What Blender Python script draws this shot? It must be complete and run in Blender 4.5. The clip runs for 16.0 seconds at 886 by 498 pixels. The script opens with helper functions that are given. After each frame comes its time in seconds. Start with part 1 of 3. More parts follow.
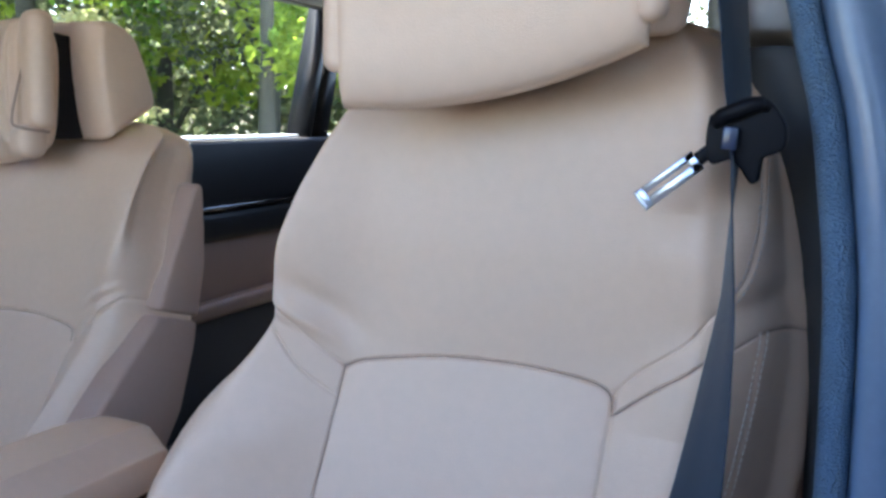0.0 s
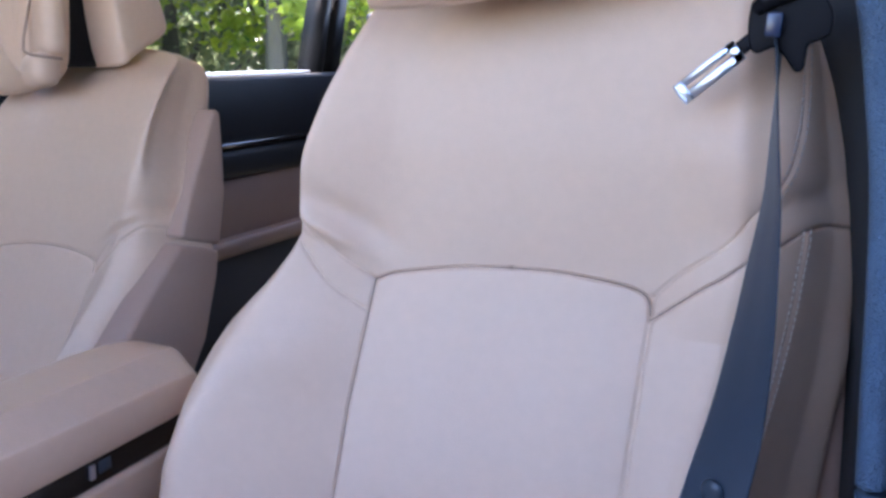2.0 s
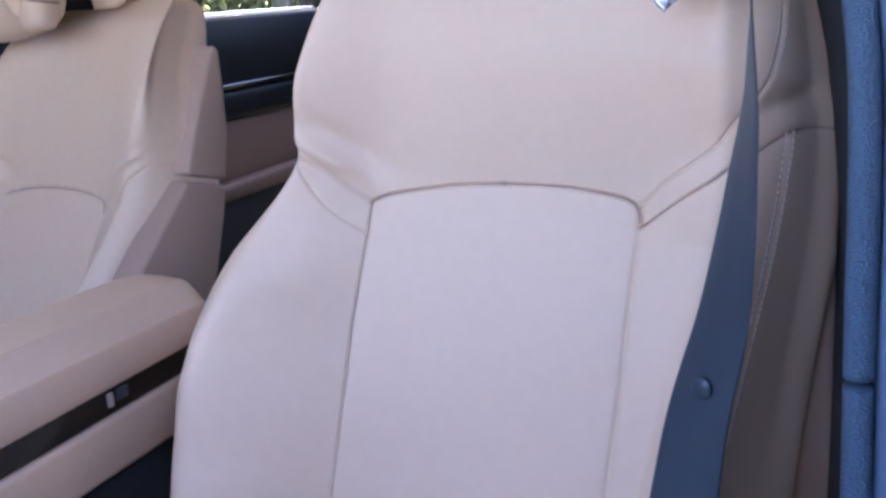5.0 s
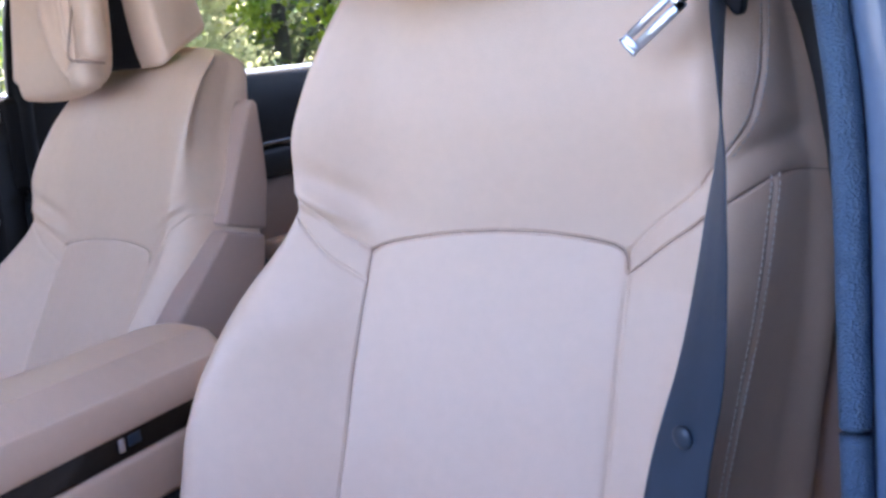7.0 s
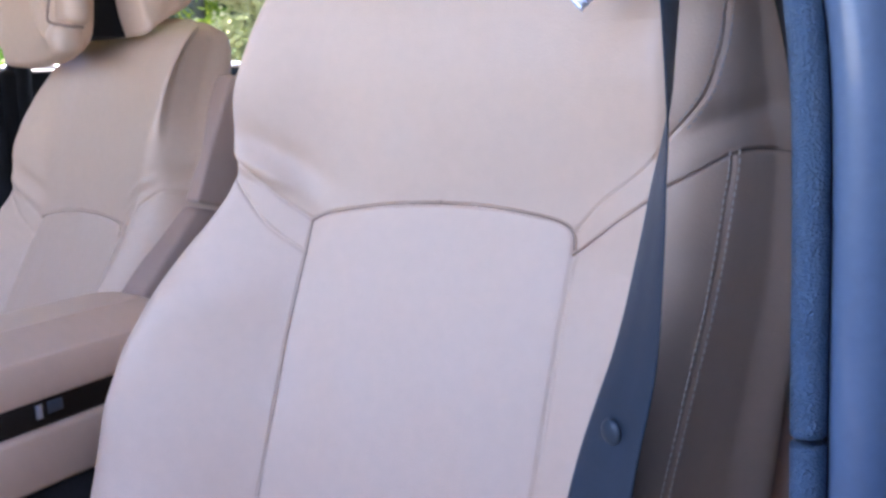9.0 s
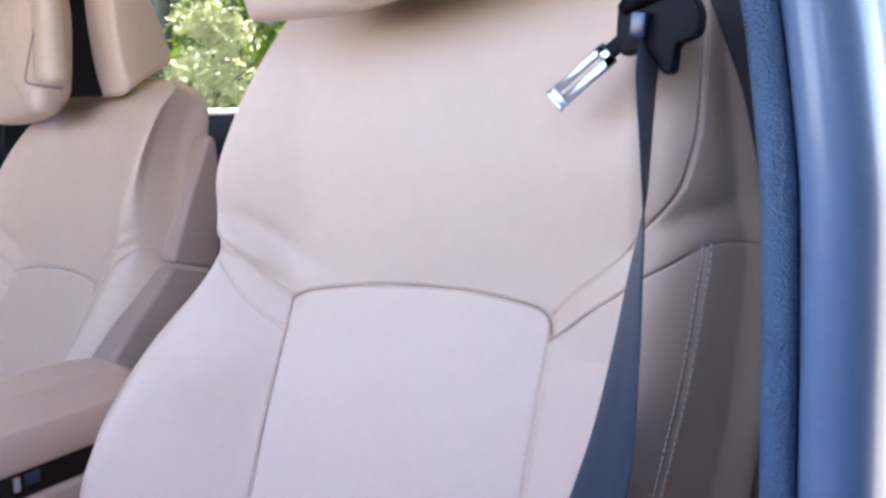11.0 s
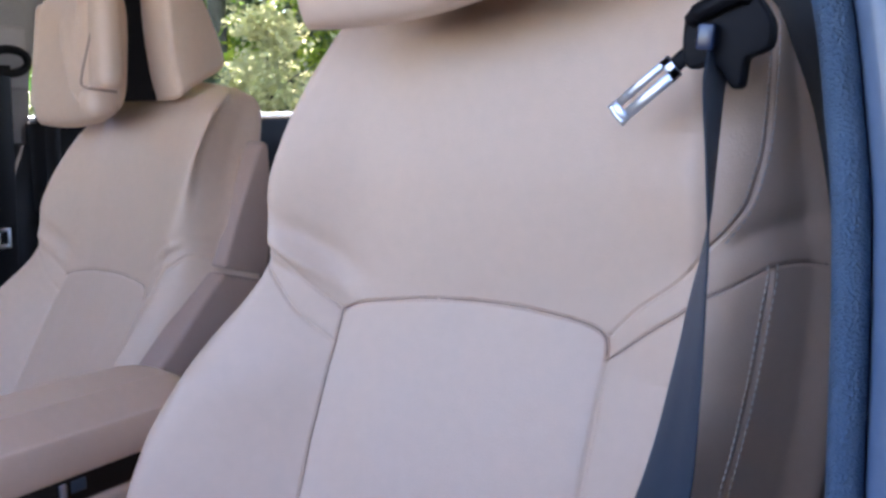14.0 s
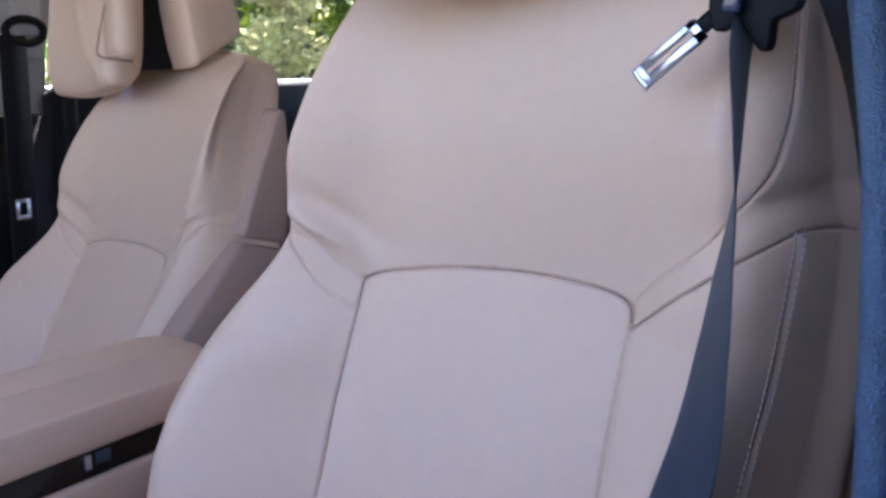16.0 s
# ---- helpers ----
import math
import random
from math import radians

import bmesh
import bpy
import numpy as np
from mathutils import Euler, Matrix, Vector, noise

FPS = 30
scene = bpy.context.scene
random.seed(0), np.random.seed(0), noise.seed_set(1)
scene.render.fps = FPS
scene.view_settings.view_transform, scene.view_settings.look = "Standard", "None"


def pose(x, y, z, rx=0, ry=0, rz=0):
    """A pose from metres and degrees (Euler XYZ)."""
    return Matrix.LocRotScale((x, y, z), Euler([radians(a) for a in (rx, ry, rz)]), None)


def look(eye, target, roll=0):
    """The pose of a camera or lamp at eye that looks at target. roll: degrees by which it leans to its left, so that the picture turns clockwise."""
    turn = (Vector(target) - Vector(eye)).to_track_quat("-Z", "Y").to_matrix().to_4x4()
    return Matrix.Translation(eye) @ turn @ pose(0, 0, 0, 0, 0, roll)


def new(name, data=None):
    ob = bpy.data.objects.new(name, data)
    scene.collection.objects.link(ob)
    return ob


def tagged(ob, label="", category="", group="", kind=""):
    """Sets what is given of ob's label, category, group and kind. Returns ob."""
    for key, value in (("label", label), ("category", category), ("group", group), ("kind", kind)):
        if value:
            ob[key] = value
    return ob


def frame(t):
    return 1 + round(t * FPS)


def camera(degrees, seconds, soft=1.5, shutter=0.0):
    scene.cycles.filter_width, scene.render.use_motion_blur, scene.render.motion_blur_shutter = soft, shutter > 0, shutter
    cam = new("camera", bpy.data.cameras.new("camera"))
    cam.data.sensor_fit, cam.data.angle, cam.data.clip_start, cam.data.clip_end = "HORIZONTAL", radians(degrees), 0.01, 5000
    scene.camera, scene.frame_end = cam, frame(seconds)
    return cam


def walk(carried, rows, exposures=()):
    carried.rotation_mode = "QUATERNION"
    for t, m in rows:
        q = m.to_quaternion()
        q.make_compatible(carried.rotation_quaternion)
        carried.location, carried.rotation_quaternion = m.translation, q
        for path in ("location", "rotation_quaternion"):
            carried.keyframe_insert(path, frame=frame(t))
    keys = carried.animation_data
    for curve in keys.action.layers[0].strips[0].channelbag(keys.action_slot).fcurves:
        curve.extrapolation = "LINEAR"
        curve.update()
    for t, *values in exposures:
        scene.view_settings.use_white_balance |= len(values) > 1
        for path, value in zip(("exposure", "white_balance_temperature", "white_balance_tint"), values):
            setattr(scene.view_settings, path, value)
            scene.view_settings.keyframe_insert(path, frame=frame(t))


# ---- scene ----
cam = camera(45.29, 16.0, soft=3.0)
# seconds, x, y, z, yaw, pitch, roll
PATH = [
    (0.0, 0.3081, -0.9063, 1.0843, 20.52, -7.05, 0.76),
    (0.5, 0.3044, -0.9206, 1.0786, 20.96, -9.45, -0.30),
    (1.0, 0.2936, -0.9128, 1.0615, 21.03, -9.74, -0.56),
    (1.5, 0.2878, -0.9027, 1.0511, 21.01, -9.51, -0.19),
    (2.0, 0.2844, -0.8953, 1.0485, 21.12, -10.05, -0.76),
    (2.5, 0.2899, -0.9065, 1.0553, 21.19, -10.71, -1.07),
    (3.0, 0.2899, -0.9001, 1.0552, 21.53, -11.53, -1.97),
    (3.5, 0.2915, -0.9030, 1.0503, 21.81, -12.41, -2.60),
    (4.0, 0.2984, -0.9098, 1.0481, 22.01, -13.42, -3.41),
    (4.2, 0.3025, -0.9137, 1.0470, 22.03, -13.78, -3.63),
    (6.3, 0.3667, -0.9031, 1.0248, 25.63, -12.45, -5.18),
    (6.5, 0.3817, -0.9007, 1.0384, 26.74, -12.42, -5.90),
    (7.0, 0.4150, -0.8711, 1.0339, 28.13, -10.71, -5.52),
    (7.5, 0.4388, -0.8336, 1.0408, 28.10, -5.69, -1.42),
    (8.0, 0.4632, -0.8074, 1.0179, 28.95, -4.78, 0.65),
    (8.5, 0.4650, -0.7852, 0.9590, 30.14, -8.82, -1.36),
    (9.0, 0.4625, -0.7776, 0.9729, 30.30, -9.35, -2.46),
    (9.2, 0.4630, -0.7823, 1.0141, 30.00, -7.86, -2.09),
    (11.3, 0.4593, -0.7958, 1.0206, 28.23, -7.73, -1.61),
    (11.5, 0.4608, -0.7923, 1.0182, 28.52, -7.65, -1.42),
    (12.0, 0.4594, -0.7812, 1.0238, 29.26, -7.89, -1.70),
    (12.5, 0.4561, -0.7872, 1.0205, 29.53, -7.54, -1.02),
    (13.0, 0.4543, -0.7838, 1.0252, 30.07, -7.62, -1.11),
    (13.5, 0.4502, -0.7820, 1.0269, 30.49, -7.61, -1.05),
    (14.0, 0.4447, -0.7773, 1.0264, 30.94, -7.50, -0.95),
    (14.5, 0.4400, -0.7770, 1.0314, 31.31, -7.45, -0.92),
    (15.0, 0.4358, -0.7718, 1.0380, 31.60, -6.82, -1.41),
    (15.5, 0.4330, -0.7653, 1.0366, 31.82, -5.74, -1.73),
    (16.0, 0.4373, -0.7715, 1.0287, 31.94, -9.39, -1.68),
]
# seconds, stops, kelvin, tint
EXPOSURES = [(0.0, 3.3, 5970, 13.5), (1.0, 3.35, 5970, 20.0), (2.5, 3.6, 5960, 26.0), (4.0, 3.63, 5960, 27.0), (7.0, 3.72, 5970, 26.5), (7.5, 3.82, 5920, 25.5), (8.0, 3.54, 5910, 25.5), (8.5, 3.47, 6020, 26.5), (9.0, 3.72, 6100, 27.5), (11.5, 3.89, 6100, 25.5), (12.5, 3.83, 6100, 25.5), (13.0, 3.45, 6110, 24.0), (14.0, 3.42, 6070, 25.0), (15.0, 3.34, 6100, 26.0), (16.0, 3.32, 6100, 26.0)]
walk(cam, [(t, Matrix.Translation((x, y, z)) @ pose(0, 0, 0, 0, 0, yaw) @ pose(0, 0, 0, 90 + pitch) @ pose(0, 0, 0, 0, 0, roll))
           for t, x, y, z, yaw, pitch, roll in PATH],
     exposures=EXPOSURES)

# ---- light ----
world = bpy.data.worlds.new("sky")
scene.world = world
world.use_nodes = True
wn = world.node_tree
sky = wn.nodes.new("ShaderNodeTexSky")
sky.sky_type, sky.sun_disc = "NISHITA", False
sky.sun_elevation, sky.sun_rotation = radians(66), radians(331.4)
wn.links.new(sky.outputs["Color"], wn.nodes["Background"].inputs["Color"])
wn.nodes["Background"].inputs["Strength"].default_value = 0.15
sun = new("sun", bpy.data.lights.new("sun", "SUN"))
sun.data.energy, sun.data.angle, sun.data.color = 4.5, radians(0.5), (1.0, 0.93, 0.82)
sun.matrix_world = look((-3.0, 5.5, 14), (0, 0, 0))


# ---- materials ----
def material(name, colour, rough=0.5, metal=0.0, spread=0.06, scale=8.0, bump=0.0, bump_scale=300.0, fine=0.0, coat=0.0, sheen=0.0, shine=0.5, depth=0.0008):
    """A principled material whose colour varies softly at two scales, with fine relief."""
    m = bpy.data.materials.new(name)
    m.use_nodes = True
    n, l = m.node_tree.nodes, m.node_tree.links
    b = n["Principled BSDF"]
    b.inputs["Roughness"].default_value, b.inputs["Metallic"].default_value = rough, metal
    b.inputs["Coat Weight"].default_value, b.inputs["Sheen Weight"].default_value = coat, sheen
    b.inputs["Specular IOR Level"].default_value = shine
    where = n.new("ShaderNodeTexCoord").outputs["Object"]
    big, small = n.new("ShaderNodeTexNoise"), n.new("ShaderNodeTexNoise")
    for tex, s, d in ((big, scale, 3), (small, scale * 14, 5)):
        tex.inputs["Scale"].default_value, tex.inputs["Detail"].default_value = s, d
        l.new(where, tex.inputs["Vector"])
    both = n.new("ShaderNodeMath")
    both.operation = "ADD"
    l.new(big.outputs["Fac"], both.inputs[0]), l.new(small.outputs["Fac"], both.inputs[1])
    ramp = n.new("ShaderNodeMapRange")
    ramp.inputs["From Min"].default_value, ramp.inputs["From Max"].default_value = 0.6, 1.4
    ramp.inputs["To Min"].default_value, ramp.inputs["To Max"].default_value = 1 - spread, 1 + spread
    l.new(both.outputs[0], ramp.inputs["Value"])
    mix = n.new("ShaderNodeVectorMath")
    mix.operation = "SCALE"
    mix.inputs[0].default_value = colour
    l.new(ramp.outputs[0], mix.inputs["Scale"])
    l.new(mix.outputs[0], b.inputs["Base Color"])
    if fine:
        vary = n.new("ShaderNodeMapRange")
        vary.inputs["To Min"].default_value, vary.inputs["To Max"].default_value = rough - fine, rough + fine
        l.new(small.outputs["Fac"], vary.inputs["Value"]), l.new(vary.outputs[0], b.inputs["Roughness"])
    if bump:
        grain, lift = n.new("ShaderNodeTexVoronoi"), n.new("ShaderNodeBump")
        grain.inputs["Scale"].default_value = bump_scale
        lift.inputs["Strength"].default_value, lift.inputs["Distance"].default_value = bump, depth
        l.new(where, grain.inputs["Vector"]), l.new(grain.outputs["Distance"], lift.inputs["Height"])
        l.new(lift.outputs[0], b.inputs["Normal"])
    return m


LEATHER = material("beige_leather", (0.665, 0.474, 0.335), 0.46, spread=0.04, scale=6, bump=0.22, bump_scale=650, fine=0.06, shine=0.42)
TRIM_BEIGE = material("beige_plastic", (0.42, 0.285, 0.22), 0.6, spread=0.03, bump=0.2, bump_scale=900, shine=0.25)
SEAM = material("seam_thread", (0.34, 0.24, 0.19), 0.8, spread=0.1, scale=200, shine=0.1)
THREAD = material("thread", (0.52, 0.43, 0.37), 0.7, spread=0.1, scale=200)
PALE_THREAD = material("pale_thread", (0.82, 0.74, 0.64), 0.7, spread=0.1, scale=200)
DOOR_BROWN = material("brown_door_leather", (0.17, 0.105, 0.075), 0.55, spread=0.06, bump=0.25, bump_scale=800)
BLACK = material("black_plastic", (0.007, 0.007, 0.008), 0.5, spread=0.2, bump=0.1, bump_scale=900, shine=0.14)
DARK = material("dark_trim", (0.02, 0.021, 0.024), 0.6, spread=0.1, bump=0.25, bump_scale=700, shine=0.3)
GLOSS = material("dark_gloss_wood", (0.009, 0.007, 0.006), 0.14, spread=0.35, scale=30, coat=0.15, shine=0.35)
WEBBING = material("belt_webbing", (0.015, 0.029, 0.048), 0.62, spread=0.12, scale=60, bump=0.3, bump_scale=1200, sheen=0.15)
CHROME = material("chrome", (0.66, 0.71, 0.78), 0.36, metal=1.0, spread=0.03, fine=0.03)
GREY_TRIM = material("grey_pillar_trim", (0.038, 0.040, 0.043), 0.7, spread=0.06, bump=0.25, bump_scale=900)
LIGHT_TRIM = material("light_headliner_cloth", (0.37, 0.36, 0.345), 0.9, spread=0.05, bump=0.3, bump_scale=1200)
RUBBER = material("blue_grey_rubber", (0.115, 0.19, 0.29), 0.40, spread=0.2, scale=25, bump=1.0, bump_scale=430, fine=0.06, depth=0.0026)
# kept brighter and warmer than the pillar cloth, to bounce light on the seat tops
HEADLINER = material("beige_headliner_cloth", (0.64, 0.56, 0.44), 0.9, spread=0.04, bump=0.3, bump_scale=1200)
PAINT = material("blue_grey_paint", (0.135, 0.195, 0.295), 0.40, spread=0.10, scale=7, coat=0.3, fine=0.1)
LATCH = material("latch_plastic", (0.006, 0.006, 0.008), 0.5, spread=0.1, bump=0.08, bump_scale=900, shine=0.12)
STOP = material("stop_plastic", (0.028, 0.044, 0.062), 0.35, spread=0.1)
CARPET = material("dark_carpet", (0.02, 0.02, 0.022), 0.95, spread=0.3, scale=120)


# ---- helpers for meshes ----
def part(name, bm, mat, parent=None, label="", smooth=True):
    """Links a bmesh as one mesh object, under a thing where one is given."""
    me = bpy.data.meshes.new(name)
    bm.to_mesh(me)
    bm.free()
    me.materials.append(mat)
    if smooth:
        me.shade_smooth()
    ob = new(name, me)
    ob.parent = parent
    return tagged(ob, label)


def soft_box(size, at=(0, 0, 0), bevel=0.01, seg=3, turn=(0, 0, 0), taper=1.0):
    """A box with rounded edges, as a bmesh."""
    bm = bmesh.new()
    bmesh.ops.create_cube(bm, size=1)
    for v in bm.verts:
        k = taper if v.co.z > 0 else 1.0
        v.co = Vector((v.co.x * size[0] * k, v.co.y * size[1] * k, v.co.z * size[2]))
    if bevel:
        bmesh.ops.bevel(bm, geom=list(bm.edges), offset=bevel, segments=seg, profile=0.5, affect="EDGES", clamp_overlap=True)
    bmesh.ops.transform(bm, matrix=pose(*at, *turn), verts=bm.verts)
    return bm


def sweep(sections, closed=True, caps=True):
    """A skin over rows of points, each row a closed or open outline."""
    bm = bmesh.new()
    rows = [[bm.verts.new(p) for p in row] for row in sections]
    n = len(rows[0])
    for a, b in zip(rows, rows[1:]):
        for i in range(n if closed else n - 1):
            j = (i + 1) % n
            bm.faces.new((a[i], a[j], b[j], b[i]))
    if caps and closed:
        bm.faces.new(rows[0][::-1])
        bm.faces.new(rows[-1])
    bmesh.ops.recalc_face_normals(bm, faces=bm.faces)
    return bm


def extrude_outline(pts, depth, axis, bevel=0.004, seg=2):
    """A flat outline given in the two axes across `axis`, made `depth` thick along it, with eased edges. pts: 3D points."""
    bm = bmesh.new()
    face = bm.faces.new([bm.verts.new(p) for p in pts])
    out = bmesh.ops.extrude_face_region(bm, geom=[face])
    d = Vector(axis) * depth
    for v in (g for g in out["geom"] if isinstance(g, bmesh.types.BMVert)):
        v.co += d
    bmesh.ops.recalc_face_normals(bm, faces=bm.faces)
    if bevel:
        sharp = [e for e in bm.edges if len(e.link_faces) == 2 and e.calc_face_angle(0) > 0.5]
        bmesh.ops.bevel(bm, geom=sharp, offset=bevel, segments=seg, profile=0.5, affect="EDGES", clamp_overlap=True)
    return bm


def smooth_line(points, n):
    """n places along a Catmull-Rom line through points."""
    p = np.array(points, float)
    p = np.vstack([2 * p[0] - p[1], p, 2 * p[-1] - p[-2]])
    u = np.linspace(0, len(points) - 1 - 1e-9, n)
    i = u.astype(int)
    t = (u - i)[:, None]
    a, b, c, d = p[i], p[i + 1], p[i + 2], p[i + 3]
    return 0.5 * (2 * b + (c - a) * t + (2 * a - 5 * b + 4 * c - d) * t ** 2 + (3 * b - a - 3 * c + d) * t ** 3)


def tube(points, radius, sides=10, n=40):
    """A round bar along a smooth line."""
    line = smooth_line(points, n)
    rows = []
    for i, p in enumerate(line):
        d = Vector(line[min(i + 1, n - 1)] - line[max(i - 1, 0)]).normalized()
        u = d.orthogonal().normalized() if i == 0 else (u - d * u.dot(d)).normalized()
        w = d.cross(u)
        r = radius[min(int(i * len(radius) / n), len(radius) - 1)] if isinstance(radius, (list, tuple)) else radius
        rows.append([Vector(p) + (u * math.cos(a) + w * math.sin(a)) * r for a in np.linspace(0, 2 * math.pi, sides, endpoint=False)])
    return sweep(rows)


def thing(name, label, category, at=(0, 0, 0), **more):
    ob = new(name)
    ob.location = at
    ob.empty_display_size = 0.1
    return tagged(ob, label, category, **more)


# ---- the seat ----
SEAT_Z = [0.36, 0.45, 0.55, 0.62, 0.68, 0.73, 0.78, 0.82, 0.85, 0.875, 0.90, 0.93, 0.97, 1.02, 1.06, 1.10, 1.135, 1.16, 1.18, 1.19]
MIDDLE = [-0.137, -0.111, -0.082, -0.061, -0.044, -0.029, -0.015, -0.003, 0.004, 0.007, 0.005, 0.003, 0, 0.002, 0.004, 0.01, 0.022, 0.044, 0.072, 0.095]
CREST_X = [0.226, 0.24, 0.253, 0.267, 0.271, 0.262, 0.246, 0.235, 0.218, 0.209, 0.206, 0.207, 0.205, 0.2, 0.191, 0.174, 0.148, 0.121, 0.09, 0.06]
CREST_IN = [0.103, 0.094, 0.084, 0.073, 0.074, 0.073, 0.066, 0.048, 0.038, 0.032, 0.030, 0.030, 0.029, 0.025, 0.018, 0.010, 0.004, 0.001, 0.0, 0.0]
CREST_OUT = [0.060, 0.060, 0.056, 0.052, 0.049, 0.046, 0.042, 0.036, 0.030, 0.026, 0.025, 0.025, 0.024, 0.020, 0.014, 0.007, 0.002, 0.0, 0.0, 0.0]
OTHER_X = [0.12, 0.128, 0.138, 0.148, 0.160, 0.174, 0.188, 0.194, 0.194, 0.190, 0.188, 0.197, 0.205, 0.211, 0.215, 0.219, 0.219, 0.212, 0.19, 0.12]
OTHER_FLARE = [0.08] * 4 + [0.075, 0.07, 0.060, 0.058, 0.056, 0.056, 0.054, 0.044, 0.029, 0.003, -0.012, -0.020, -0.019, -0.016, -0.010, 0.0]
PANEL_IN = [0.130, 0.130, 0.129, 0.130, 0.131, 0.133, 0.132, 0.131, 0.130, 0.128, 0.126, 0.122, 0.118, 0.112, 0.104, 0.093, 0.078, 0.060, 0.042, 0.030]
INNER_TRIM = [0, 0, 0, 0, 0, 0, 0, 0, 0, 0.002, 0.004, -0.002, 0.003, 0.016, 0.027, 0.035, 0.031, 0.02, 0.012, 0.006]
FLARE = [0.042] * 3 + [0.050, 0.056, 0.056, 0.056, 0.050, 0.040, 0.042, 0.046, 0.046, 0.046, 0.046, 0.048, 0.05, 0.048, 0.042, 0.032, 0.02]
PANEL = [0.137, 0.136, 0.135, 0.135, 0.134, 0.133, 0.132, 0.131, 0.130, 0.128, 0.126, 0.122, 0.118, 0.112, 0.104, 0.093, 0.078, 0.060, 0.042, 0.030]
DEPTH = [0.13] * 15 + [0.125, 0.11, 0.085, 0.05, 0.025]
SHIFT = [-0.053, -0.043, -0.032, -0.025, -0.018, -0.013, -0.007, -0.003, 0.000, 0.004, 0.009, 0.013, 0.016, 0.018, 0.018, 0.018, 0.018, 0.018, 0.018, 0.018]

# the outer edge of the driver's seat and the rear line of its side: across, and behind the middle
RIM_X = [0.208, 0.213, 0.218, 0.225, 0.231, 0.2365, 0.2415, 0.245, 0.247, 0.246, 0.245, 0.239, 0.2315, 0.230, 0.229, 0.225, 0.210, 0.182, 0.132, 0.072]
RIM_BACK = [0.117, 0.099, 0.077, 0.061, 0.048, 0.037, 0.027, 0.015, 0.008, 0.008, 0.013, 0.01, 0.009, 0.02, 0.033, 0.042, 0.046, 0.041, 0.028, 0.015]
REAR_X = [0.285, 0.285, 0.284, 0.284, 0.285, 0.289, 0.291, 0.286, 0.285, 0.283, 0.278, 0.27, 0.259, 0.246, 0.238, 0.23, 0.218, 0.188, 0.136, 0.076]
REAR_BACK = [0.235, 0.211, 0.182, 0.161, 0.144, 0.128, 0.113, 0.102, 0.096, 0.096, 0.098, 0.098, 0.098, 0.096, 0.092, 0.087, 0.081, 0.067, 0.046, 0.025]


def seat_surface(rows, cols, outer_x, outer_flare, turn):
    """The seat back as a grid: places, and the two surface coordinates of each (t runs from the middle, 0, over the panel seam, 2, the bolster's crest, 4, and the side, 6, to the back, 9)."""
    z = np.linspace(SEAT_Z[0], SEAT_Z[-1], rows)

    def at(values):
        v = np.interp(z, SEAT_Z, values)
        n = int(rows * 0.022)
        k = np.hanning(2 * n + 3)[1:-1]
        return np.convolve(np.pad(v, n, mode="edge"), k / k.sum(), "valid")

    mid, depth = at(MIDDLE), at(DEPTH)
    k = depth / 0.13
    nil = np.zeros(rows)

    def outline(crest, xc, flare, panel, share, rise, turn, fall):
        half = xc + flare
        return np.stack([
            np.stack([nil, nil], 1), np.stack([panel * 0.5, nil + 0.001], 1), np.stack([panel, 0.08 * crest], 1),
            np.stack([panel * (1 - share) + xc * share, rise * crest], 1), np.stack([xc, crest - fall * k], 1), np.stack([xc + turn * flare, crest - (0.022 + 0.7 * fall) * k], 1),
            np.stack([xc + 0.72 * flare, crest - 0.072 * k], 1), np.stack([half, -depth], 1), np.stack([half * 0.5, -depth - 0.012], 1), np.stack([nil, -depth - 0.014], 1)], 1)
    t = np.concatenate([np.linspace(0, 4, int(cols * 0.30), endpoint=False), np.linspace(4, 7, int(cols * 0.14), endpoint=False), np.linspace(7, 9, int(cols * 0.06) + 1)])

    def skin(knots):
        mirror = knots[:, 1:2] * [-1, 1]
        far = knots[:, 8:9] * [-1, 1]
        k = np.concatenate([mirror, knots, far], 1)
        i = np.minimum(t.astype(int), 8)
        f = (t - i)[None, :, None]
        a, b, c, d = k[:, i], k[:, i + 1], k[:, i + 2], k[:, i + 3]
        s = 0.5 * (2 * b + (c - a) * f + (2 * a - 5 * b + 4 * c - d) * f ** 2 + (3 * b - a - 3 * c + d) * f ** 3)
        return np.stack([s[..., 0], mid[:, None] - s[..., 1], np.repeat(z[:, None], len(t), 1)], -1)
    if turn:
        right = outline(0.6 * at(CREST_OUT), at(outer_x), at(outer_flare), at(PANEL), *turn)
    else:
        xe, be, xr, br = at(RIM_X), at(RIM_BACK), at(REAR_X), at(REAR_BACK)
        crest = np.maximum(0.027 * k - be, 0.010 * k)
        right = outline(crest, xe - 0.040 * k, xr - xe + 0.040 * k, at(PANEL), 0.60, 0.80, 0.0, 0.0)
        right[:, 2, 1] = 0.002
        right[:, 5] = np.stack([xe, -be], 1)
        right[:, 6] = np.stack([0.47 * xe + 0.53 * xr + 0.003 * k, -0.5 * (be + br)], 1)
        right[:, 7] = np.stack([xr, -br], 1)
    right = skin(right)
    # the flare towards the back is smaller on the inner side
    xc, flare = at(CREST_X) - at(INNER_TRIM), at(FLARE)
    inner = skin(outline(at(CREST_IN), xc, flare, at(PANEL_IN), 0.60, 0.68, 0.40, 0.0))
    keep = np.clip((inner[..., 0] - xc[:, None]) / np.maximum(flare[:, None], 1e-4), 0, 1) * (t[None] > 4)
    inner[..., 0] -= keep * (flare * np.interp(z, [0.80, 0.90, 1.2], [0.0, 0.75, 0.85]))[:, None]
    left = inner[:, ::-1] * [-1, 1, 1]
    both = np.concatenate([left[:, :-1], right], 1)
    both[..., 0] += at(SHIFT)[:, None]
